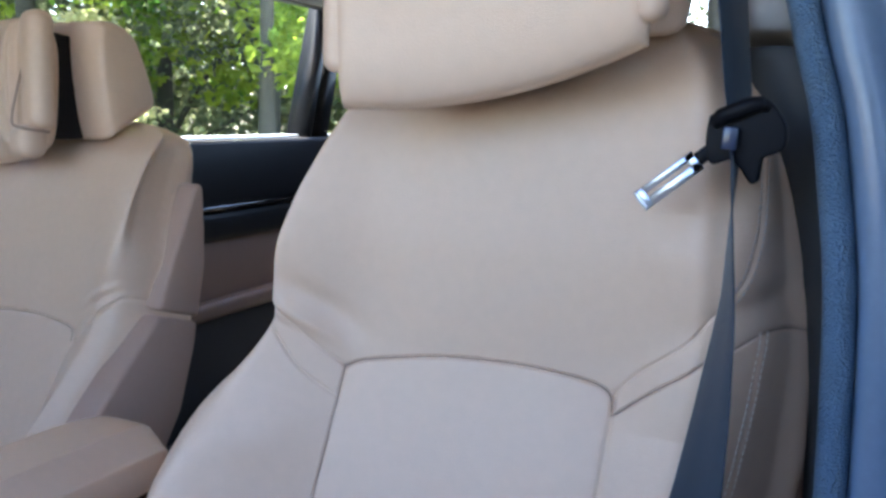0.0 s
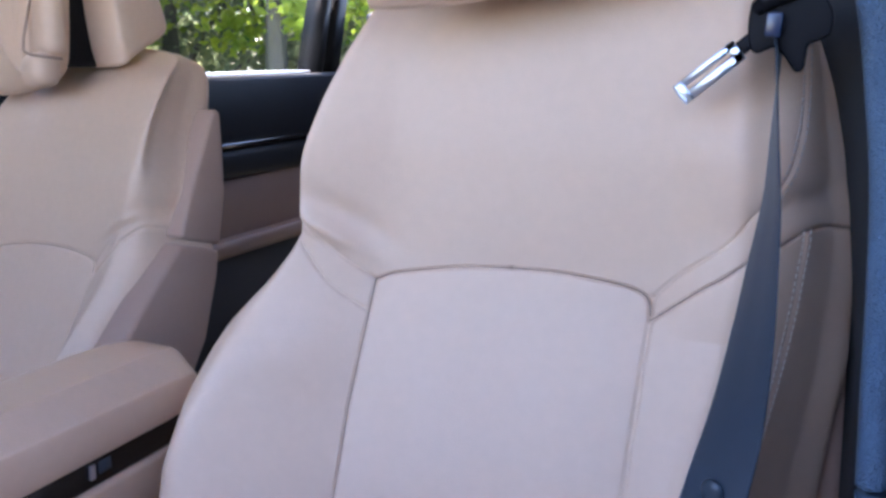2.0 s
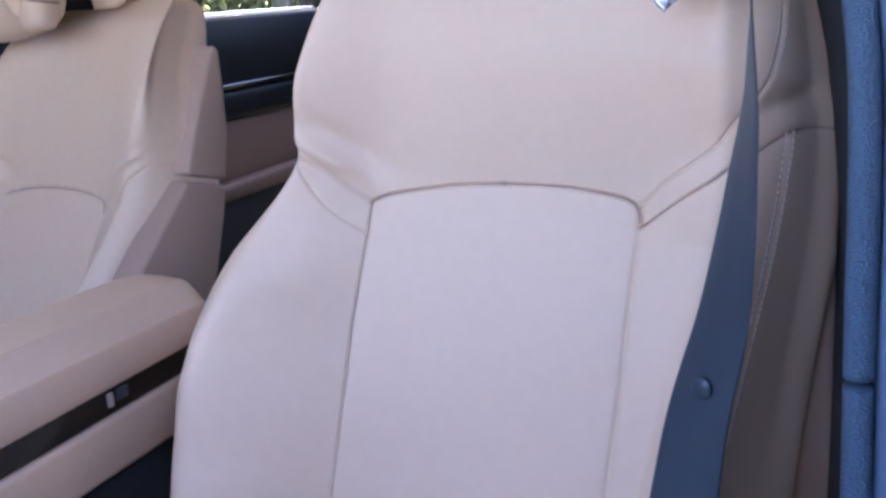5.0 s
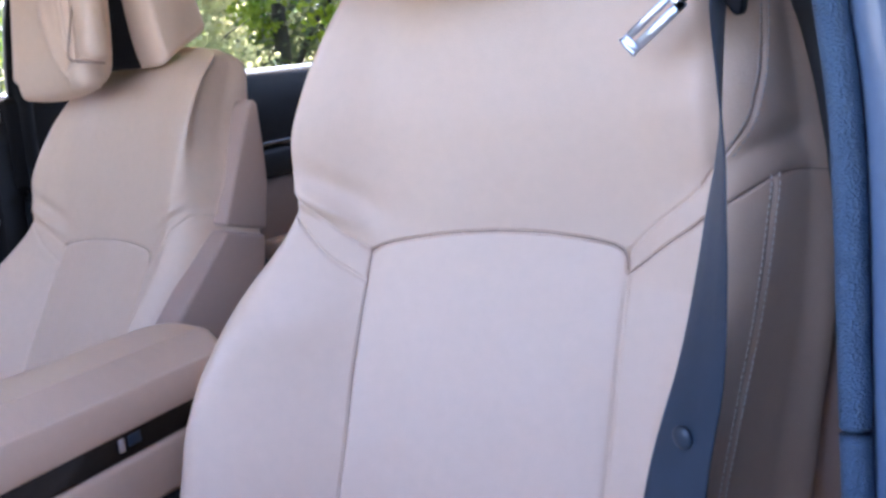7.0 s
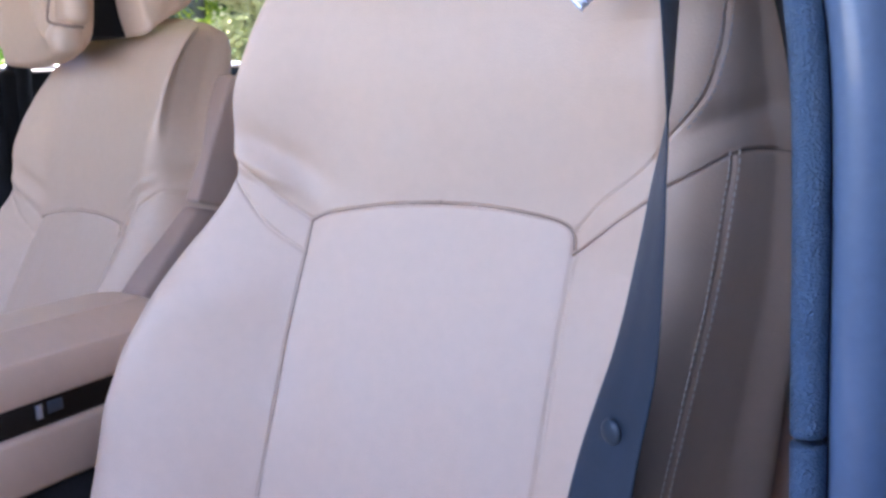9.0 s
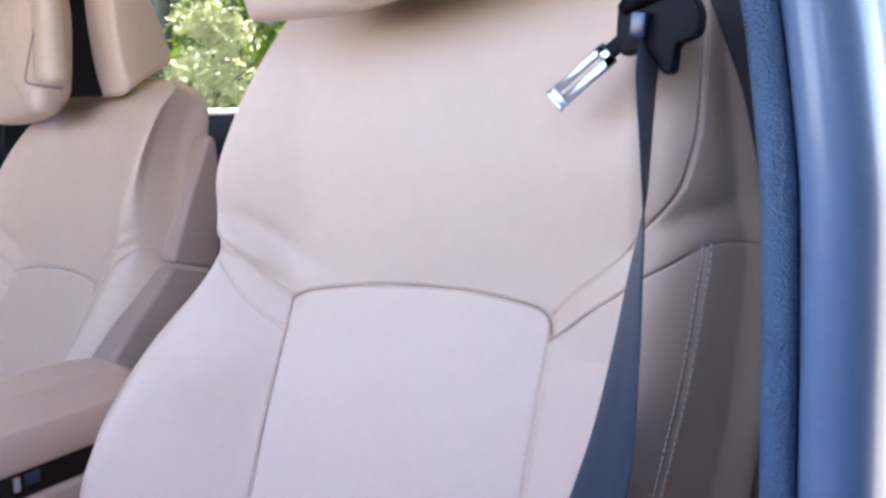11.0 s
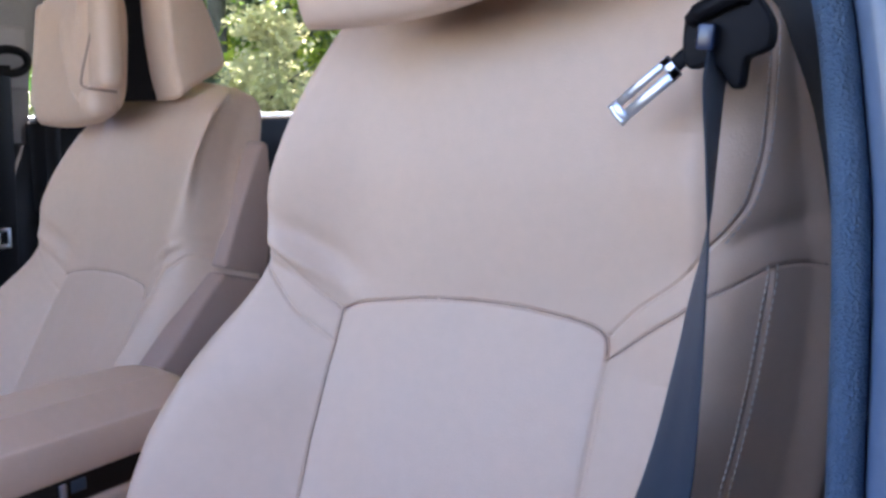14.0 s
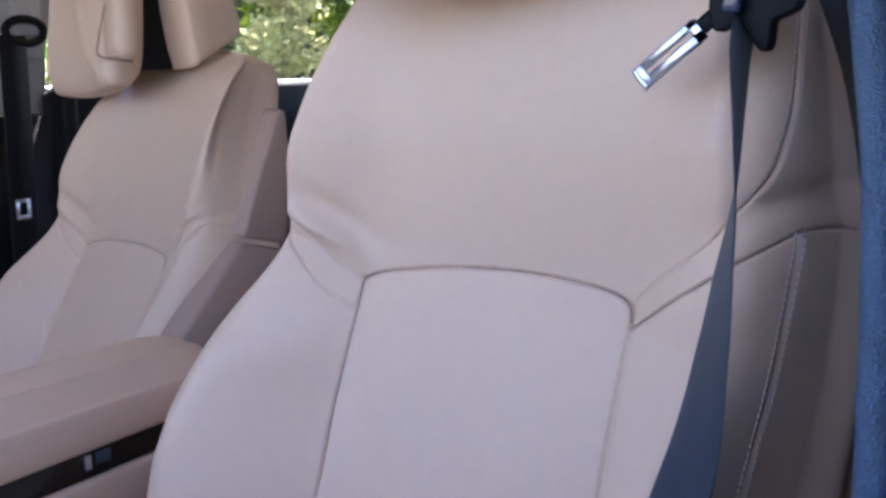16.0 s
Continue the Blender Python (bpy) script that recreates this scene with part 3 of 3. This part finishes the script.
def shell():
    # added out of view in the open doorway, to keep side light off the seat
    tagged(part("wall_shade_near", soft_box((0.05, 0.56, 1.26), (0.495, -0.24, 0.85), 0.01), BLACK), "unseen black wall blocking light in the open doorway", "wall", kind="structure")
    # light blocker beside the camera; its height sets how bright the outer bolster gets
    tagged(part("wall_shade_near_front", soft_box((0.05, 1.15, 0.93), (0.535, -1.09, 0.685), 0.01), BLACK), "unseen black wall blocking light from the front right", "wall", kind="structure")
    tagged(part("wall_near_rear", soft_box((0.06, 2.25, 1.26), (0.46, 1.52, 0.84), 0.01), BLACK), "black rear door trim", "wall", kind="structure")
    # front edge shaped for light: cut back over the driver, long over the far seat
    edge = [(-1.32, -1.35), (-0.55, -1.35), (-0.20, -0.62), (0.68, -0.62), (0.68, 2.495), (-1.32, 2.495)]
    tagged(part("ceiling", extrude_outline([(x, y, 1.49) for x, y in edge], 0.06, (0, 0, 1), 0.015, 2), HEADLINER), "pale cloth car headliner", "headliner", kind="structure")
    tagged(part("floor", soft_box((1.98, 3.9, 0.05), (-0.50, 0.55, 0.205), 0.01), CARPET), "dark carpeted car floor", "floor", kind="structure")
    tagged(part("wall_rear", soft_box((1.85, 0.08, 1.0), (-0.42, 2.62, 0.72), 0.02), DARK), "dark rear bulkhead trim", "wall", kind="structure")
    tagged(part("wall_front", soft_box((1.6, 0.10, 0.75), (-0.42, -1.62, 0.555), 0.03), DARK), "dark dashboard wall", "wall", kind="structure")
    # added behind the camera to block frontal light, leaving it to come from the left
    tagged(part("wall_shade_behind", soft_box((0.52, 0.06, 1.30), (0.30, -1.70, 0.85), 0.01), BLACK), "unseen black wall blocking light from straight ahead of the seat", "wall", kind="structure")
    # extra strip over the camera, out of view, that closes off some sky light
    tagged(part("ceiling_shade_front", soft_box((0.20, 0.72, 0.06), (0.43, -1.34, 1.52), 0.01), HEADLINER), "unseen pale cloth strip holding back light above the camera", "headliner", kind="structure")
    # runs up to the roof where the window would be, to darken the far seat
    tagged(part("wall_far", soft_box((0.06, 2.0, 1.26), (FAR - 0.05, -0.68, 0.86), 0.01), BLACK), "black front door trim, carried over its window to block light", "wall", kind="structure")


shell()


def armrest():
    box = thing("centre_console", "beige leather armrest on a console with dark glossy trim", "armrest", (-0.430, 0, 0))
    side = 0.064
    rows = []
    for y, ridge, grow in ((-0.62, 0.738, 1), (-0.45, 0.737, 1), (-0.30, 0.736, 1), (-0.15, 0.734, 1), (-0.02, 0.733, 1), (0.02, 0.732, 0.985), (0.042, 0.730, 0.94), (0.056, 0.725, 0.85), (0.06, 0.719, 0.7)):
        top, low = ridge + 0.020 * grow, 0.682
        o = [(-side, low), (-side - 0.003, low + 0.5 * (ridge - low)), (-side + 0.001, ridge - 0.004), (-side + 0.012, ridge + 0.010), (-side * 0.4, top - 0.001), (0.0, top), (side - 0.030, top - 0.003), (side - 0.024, top - 0.006), (side - 0.004, ridge - 0.007), (side + 0.001, ridge - 0.012), (side + 0.003, low + 0.4 * (ridge - low)), (side + 0.001, low + 0.003), (side - 0.004, low)]
        rows.append([Vector((p[0] * grow, y, p[1])) for p in smooth_line([(a, b) for a, b in o], 60)])
    part("armrest_lid", sweep(rows), LEATHER, box, "padded beige leather lid")
    part("trim_band", soft_box((0.128, 0.65, 0.034), (0, -0.290, 0.6720), 0.005, 3), GLOSS, box, "dark glossy wood band")
    part("side_panel", soft_box((0.134, 0.65, 0.060), (0, -0.290, 0.6255), 0.007, 3), LEATHER, box)
    part("console_base", soft_box((0.12, 0.62, 0.38), (0, -0.305, 0.412), 0.01), CARPET, box)
    part("release_button", soft_box((0.004, 0.007, 0.014), (0.0650, -0.134, 0.6725), 0.001), CHROME, box, "small chrome button")
    part("button_face", soft_box((0.003, 0.018, 0.012), (0.0640, -0.115, 0.6735), 0.001), STOP, box, "glossy blue-grey button face")
    return box


armrest()


def near_pillar():
    pillar = thing("wall_door_pillar", "dark grey centre pillar trim with a blue-grey rubber seal", "pillar", kind="structure")
    edge = [(0.306, 0.0, 0.28), (0.304, 0.0, 0.55), (0.303, 0.0, 0.75), (0.303, 0.0, 0.86), (0.301, 0.0, 0.95), (0.294, 0.002, 1.02), (0.284, 0.005, 1.09), (0.266, 0.010, 1.16), (0.236, 0.02, 1.30), (0.20, 0.03, 1.49)]

    def trim(z0, z1):
        rows = []
        for x, y, z in smooth_line(edge, 60):
            if z0 <= z <= z1:
                lx = np.interp(z, (0.2, 0.78, 0.92, 1.02, 1.07, 1.12, 1.2, 1.49), (0.280, 0.277, 0.257, 0.248, 0.245, 0.231, 0.205, 0.15))
                ly = np.interp(z, (0.2, 0.78, 0.92, 1.02, 1.07, 1.12, 1.2, 1.49), (0.18, 0.18, 0.17, 0.12, 0.08, 0.05, 0.045, 0.055))
                o = [(x + 0.004, y + 0.022), (0.5 * (x + lx) + 0.006, 0.45 * (y + ly)), (lx, ly), (lx - 0.012, ly + 0.03), (lx - 0.02, 0.28), (lx - 0.02, 0.36), (x + 0.05, 0.36), (x + 0.03, y + 0.022)]
                rows.append([Vector((a, b, z)) for a, b in o])
        return sweep(rows)
    part("lower_trim", trim(0.2, 1.155), GREY_TRIM, pillar)
    part("upper_trim", trim(1.157, 1.5), LIGHT_TRIM, pillar)
    line = smooth_line(edge, 420)
    rows = []
    for x, y, z in line:
        rows.append([Vector((x + 0.010 + 0.013 * math.cos(a), y - 0.004 + 0.016 * math.sin(a), z)) for a in np.linspace(0, 2 * math.pi, 20, endpoint=False)])
    low = [r for r in rows if r[0].z < 0.698]
    high = [r for r in rows if r[0].z > 0.700]
    part("rubber_seal", sweep(high), RUBBER, pillar, "pebbled blue-grey rubber seal")
    part("rubber_seal", sweep(low), RUBBER, pillar, "pebbled blue-grey rubber seal")
    rows = []
    for x, y, z in line[::5]:
        o = [(0.018, 0.030), (0.024, -0.002), (0.034, -0.012), (0.050, -0.014), (0.066, -0.008), (0.078, 0.006), (0.086, 0.03), (0.089, 0.08), (0.02, 0.08)]
        p = smooth_line(o, 30)
        rows.append([Vector((x + a, y + b, z)) for a, b in p])
    part("door_jamb", sweep(rows), PAINT, pillar, "blue-grey painted door jamb")
    part("chrome_edge", tube([(x + 0.098, y + 0.05, z) for x, y, z in edge], 0.004, 8, 50), CHROME, pillar)
    return pillar


near_pillar()


SLOT = material("blue_black_gloss", (0.02, 0.035, 0.08), 0.25, spread=0.1, coat=0.2)


def belt():
    b = thing("seat_belt", "dark grey seat belt hanging loose with a chrome tongue", "seat belt")
    line = smooth_line([(0.200, 0.03, 1.36), (0.216, 0.0, 1.20), (0.227, -0.014, 1.10), (0.229, -0.036, 1.065), (0.230, -0.058, 1.04), (0.230, -0.062, 0.99), (0.230, -0.067, 0.94), (0.226, -0.076, 0.89), (0.221, -0.081, 0.84), (0.211, -0.087, 0.77), (0.193, -0.101, 0.69), (0.181, -0.122, 0.60), (0.168, -0.170, 0.48)], 130)
    turn = np.interp(line[:, 2], [0.48, 0.60, 0.66, 0.74, 0.80, 0.88, 0.95, 1.0, 1.05, 1.08, 1.11, 1.2, 1.36], [4, -8, -18, -32, -45, -60, -75, -82, -90, -100, -107, -110, -112])
    rows = []
    for p, a in zip(line, turn):
        across = Vector((math.cos(radians(a)), math.sin(radians(a)), 0))
        face = Vector((math.sin(radians(a)), -math.cos(radians(a)), 0))
        p = Vector(p)
        rows.append([p + across * 0.0285 * s + face * (0.0008 * e) for s, e in ((-1, 0), (-0.93, 1), (-0.3, 0.85), (0.3, 0.85), (0.93, 1), (1, 0), (0.93, -1), (-0.93, -1))])
    part("webbing", sweep(rows), WEBBING, b)
    knob = bmesh.new()
    bmesh.ops.create_uvsphere(knob, u_segments=20, v_segments=10, radius=0.0100)
    bmesh.ops.transform(knob, matrix=Matrix.Translation((0.1965, -0.0975, 0.7175)) @ pose(0, 0, 0, 0, 0, -28) @ Matrix.Diagonal((1, 0.4, 1, 1)), verts=knob.verts)
    part("belt_stop", knob, STOP, b, "round dark belt stop")
    # the sliding tongue: a moulded body with a wide ear, a loop bar and a slotted blade
    base = Vector((0.2095, -0.054, 1.0605))
    body = [(0.0, 0.0284), (0.0175, 0.0365), (0.0353, 0.0430), (0.0455, 0.0385), (0.053, 0.029), (0.0578, 0.0185), (0.0567, 0.0047), (0.050, -0.0004), (0.0412, -0.004), (0.0395, -0.0127), (0.0378, -0.0218), (0.0320, -0.0232), (0.0247, -0.0127), (0.0175, -0.0060), (0.012, -0.0068), (0.0025, -0.0095), (-0.002, 0.0010), (-0.002, 0.0160)]
    body = [(p[0], p[1]) for p in smooth_line(body + body[:1], 72)[:-1]]
    part("tongue_body", extrude_outline([(base.x + x, -0.040, base.z + z) for x, z in body], -0.018, (0, 1, 0), 0.0060, 5), LATCH, b, "moulded black plastic tongue body")
    part("loop_bar", tube([base + Vector(p) for p in ((0.0035, -0.004, 0.0225), (0.010, -0.007, 0.0275), (0.022, -0.008, 0.0325), (0.034, -0.008, 0.0368), (0.0425, -0.003, 0.0355))], [0.0055, 0.0066, 0.0068, 0.0066, 0.005], 12, 24), LATCH, b)
    d = Vector((-0.0530, 0, -0.0420)).normalized()
    w = Vector((d.z, 0, -d.x))

    def slab(a0, a1, w0, w1, thick=0.0032):
        pts = [base + d * a0 + w * w0, base + d * a1 + w * w0, base + d * a1 + w * w1, base + d * a0 + w * w1]
        return extrude_outline(pts, -thick, (0, 1, 0), 0.0007, 1)
    tongue = part("tongue_blade", slab(-0.004, 0.013, -0.0055, 0.0055, 0.0028), LATCH, b, "black blade neck")
    for args in ((0.010, 0.058, -0.0085, -0.0008), (0.010, 0.058, 0.0026, 0.0085), (0.058, 0.065, -0.0085, 0.0085), (0.010, 0.018, -0.0085, 0.0085)):
        part("blade_bar", slab(*args), CHROME, tongue)
    part("blade_edge", tube([base + d * 0.064 + w * -0.0085 + Vector((0, -0.0016, 0)), base + d * 0.065 + Vector((0, -0.0016, 0)), base + d * 0.064 + w * 0.0085 + Vector((0, -0.0016, 0))], 0.0022, 8, 8), CHROME, tongue)
    part("webbing_slot", soft_box((0.012, 0.012, 0.018), base + Vector((0.017, -0.010, 0.0110)), 0.0018, 3, (0, 6, 0)), SLOT, b, "glossy blue-black webbing slot")
    return b


belt()


# ---- outside ----
# ground out of view; this pale warm tone is there to reflect light indoors
BOUNCE_GROUND = material("warm_bounce_ground", (0.25, 0.225, 0.15), 0.9, spread=0.3, scale=1.5)
BARK = material("bark", (0.06, 0.055, 0.043), 0.9, spread=0.25, scale=6, bump=0.6, bump_scale=30)


def leaf_material(name, colour, glow, other):
    """Thin leaves: gloss above, light let through, each leaf its own mix of two tints."""
    m = material(name, colour, 0.6, spread=0.3, scale=1.2, shine=0.1)
    n, l = m.node_tree.nodes, m.node_tree.links
    tr, add = n.new("ShaderNodeBsdfTranslucent"), n.new("ShaderNodeMixShader")
    each, tint = n.new("ShaderNodeNewGeometry"), n.new("ShaderNodeMix")
    tint.data_type = "RGBA"
    tint.inputs[6].default_value, tint.inputs[7].default_value = (*glow, 1), (*other, 1)
    patch, sway, sum_up = n.new("ShaderNodeTexNoise"), n.new("ShaderNodeMath"), n.new("ShaderNodeMath")
    patch.inputs["Scale"].default_value, patch.inputs["Detail"].default_value = 0.8, 2
    l.new(n.new("ShaderNodeTexCoord").outputs["Object"], patch.inputs["Vector"])
    sway.operation = sum_up.operation = "MULTIPLY_ADD"
    sway.inputs[1].default_value, sway.inputs[2].default_value = 0.3, -1.15
    l.new(each.outputs["Random Per Island"], sway.inputs[0])
    l.new(patch.outputs["Fac"], sum_up.inputs[0]), l.new(sway.outputs[0], sum_up.inputs[2])
    sum_up.inputs[1].default_value, sum_up.use_clamp = 3.0, True
    l.new(sum_up.outputs[0], tint.inputs[0])
    l.new(tint.outputs[2], tr.inputs["Color"])
    add.inputs[0].default_value = 0.6
    l.new(n["Principled BSDF"].outputs[0], add.inputs[1]), l.new(tr.outputs[0], add.inputs[2])
    l.new(add.outputs[0], n["Material Output"].inputs["Surface"])
    return m


LEAF = leaf_material("bright_leaves", (0.09, 0.14, 0.025), (0.72, 0.80, 0.10), (0.09, 0.26, 0.045))
LEAF_DARK = leaf_material("dark_leaves", (0.10, 0.115, 0.07), (0.42, 0.44, 0.24), (0.12, 0.18, 0.10))
ground = bmesh.new()
bmesh.ops.create_grid(ground, x_segments=20, y_segments=20, size=400)
tagged(part("ground", ground, BOUNCE_GROUND), "unseen pale ground bouncing warm light into the car", "ground", kind="structure")


def tree(name, at, height, crown, seed, leaf, count, label, low=0.35, size=0.07, girth=0.022, spread=0.12):
    rng = random.Random(seed)
    t = thing(name, label, name, at)
    r = height * girth
    trunk = tube([(0, 0, -0.1), (0.02, 0, height * 0.3), (-0.04, 0.05, height * 0.6), (0.03, 0, height * 0.95)], [r * 1.2, r, r * 0.8, r * 0.5, r * 0.25], 10, 24)
    for k in range(7):
        a, h = rng.uniform(0, 6.3), height * rng.uniform(low * 0.9, 0.8)
        reach = crown * rng.uniform(0.5, 0.9)
        limb = tube([(0, 0, h), (math.cos(a) * reach * 0.5, math.sin(a) * reach * 0.5, h + reach * 0.35), (math.cos(a) * reach, math.sin(a) * reach, h + reach * 0.55)], [r * 0.5, r * 0.3, r * 0.15], 6, 8)
        me = bpy.data.meshes.new("x")
        limb.to_mesh(me)
        trunk.from_mesh(me)
        bpy.data.meshes.remove(me)
        limb.free()
    part("trunk", trunk, BARK, t)
    clumps = []
    for k in range(70):
        a, u, h = rng.uniform(0, 6.3), rng.random() ** 0.5, rng.uniform(low, 1.0)
        w = crown * math.sin(min(1, (1.05 - h) / (1.05 - low) * 1.3) * 1.57) * (0.9 + 0.2 * rng.random())
        clumps.append((math.cos(a) * u * w, math.sin(a) * u * w, h * height))
    g = np.random.default_rng(seed)
    s = crown * spread
    p = np.array(clumps)[g.integers(0, len(clumps), count)] + g.normal(size=(count, 3)) * [s, s, s * 0.6]
    d = g.normal(size=(count, 3)) * [1, 1, 0.7] - [0, 0, 0.3]
    d /= np.linalg.norm(d, axis=1, keepdims=True)
    w = np.cross(d, g.normal(size=(count, 3)))
    w /= np.linalg.norm(w, axis=1, keepdims=True)
    ln = (size * g.uniform(0.7, 1.4, count))[:, None]
    n = np.cross(d, w) * ln * 0.12
    verts = np.stack([p, p + d * ln * 0.5 + w * ln * 0.3 + n, p + d * ln, p + d * ln * 0.5 - w * ln * 0.3 + n], 1).reshape(-1, 3)
    i = np.arange(count)[:, None] * 4
    faces = np.concatenate([i + [0, 1, 2], i + [0, 2, 3]], 1).reshape(-1, 3)
    me = bpy.data.meshes.new("crown")
    me.from_pydata(verts.tolist(), [], faces.tolist())
    me.materials.append(leaf)
    ob = new("crown", me)
    ob.parent = t
    return t


for x, y, high, wide, seed, leaf, count, low, size, label in (
        (-6.3, 10.6, 9.0, 3.0, 1, LEAF, 13000, 0.22, 0.135, "tall tree with bright backlit leaves on grass"),
        (-6.4, 4.4, 6.0, 2.4, 2, LEAF, 9000, 0.32, 0.10, "young tree with bright backlit leaves on grass"),
        (-9.0, 9.5, 9.0, 3.4, 3, LEAF, 12000, 0.14, 0.14, "broad tree with bright backlit leaves on grass"),
        (-3.6, 9.0, 7.0, 2.2, 8, LEAF, 10000, 0.18, 0.115, "leafy tree with bright backlit leaves on grass"),
        (-7.5, 17, 11.0, 4.6, 4, LEAF_DARK, 34000, 0.02, 0.15, "dense dark green tree on grass"),
        (-13, 16, 11.0, 5.0, 5, LEAF_DARK, 34000, 0.02, 0.15, "dense dark green tree on grass"),
        (-17, 11, 11.0, 5.0, 6, LEAF_DARK, 34000, 0.02, 0.15, "dense dark green tree on grass"),
        (-15, 4, 10.0, 4.6, 7, LEAF_DARK, 34000, 0.02, 0.15, "dense dark green tree on grass"),
        (-2, 19, 11.0, 4.8, 9, LEAF_DARK, 34000, 0.02, 0.15, "dense dark green tree on grass"),
        (-9.5, 13, 8.5, 3.6, 12, LEAF_DARK, 36000, 0.02, 0.11, "dense dark green tree on grass"),
        (-5.6, 12.6, 8.0, 3.0, 13, LEAF_DARK, 36000, 0.02, 0.11, "dense dark green tree on grass"),
        (-21, 23, 15.0, 7.0, 14, LEAF_DARK, 24000, 0.02, 0.28, "tall dense green tree on grass"),
        (-12, 27, 15.0, 7.0, 15, LEAF_DARK, 24000, 0.02, 0.28, "tall dense green tree on grass")):
    tree("tree", (x, y, 0), high, wide, seed, leaf, count, label, low, size, 0.013, 0.07 if leaf is LEAF else 0.12)
tree("tree", (-4.33, 7.12, 0), 6.5, 1.7, 11, LEAF, 6000, "slim grey-trunked tree with bright leaves on grass", 0.5, 0.09, 0.0095)
LEAF_PALE = leaf_material("pale_leaves", (0.22, 0.22, 0.12), (0.74, 0.70, 0.42), (0.45, 0.47, 0.25))
LEAF_DEEP = leaf_material("deep_green_leaves", (0.07, 0.09, 0.06), (0.22, 0.27, 0.17), (0.12, 0.17, 0.11))
tree("shrub", (-5.6, 6.4, 0), 1.85, 0.62, 21, LEAF_PALE, 7000, "pale olive shrub with dense small leaves on grass", 0.05, 0.06, 0.012, 0.16)
tree("shrub", (-6.6, 6.3, 0), 1.55, 0.9, 22, LEAF_DEEP, 9000, "low dark green shrub with dense leaves on grass", 0.02, 0.07, 0.012, 0.16)
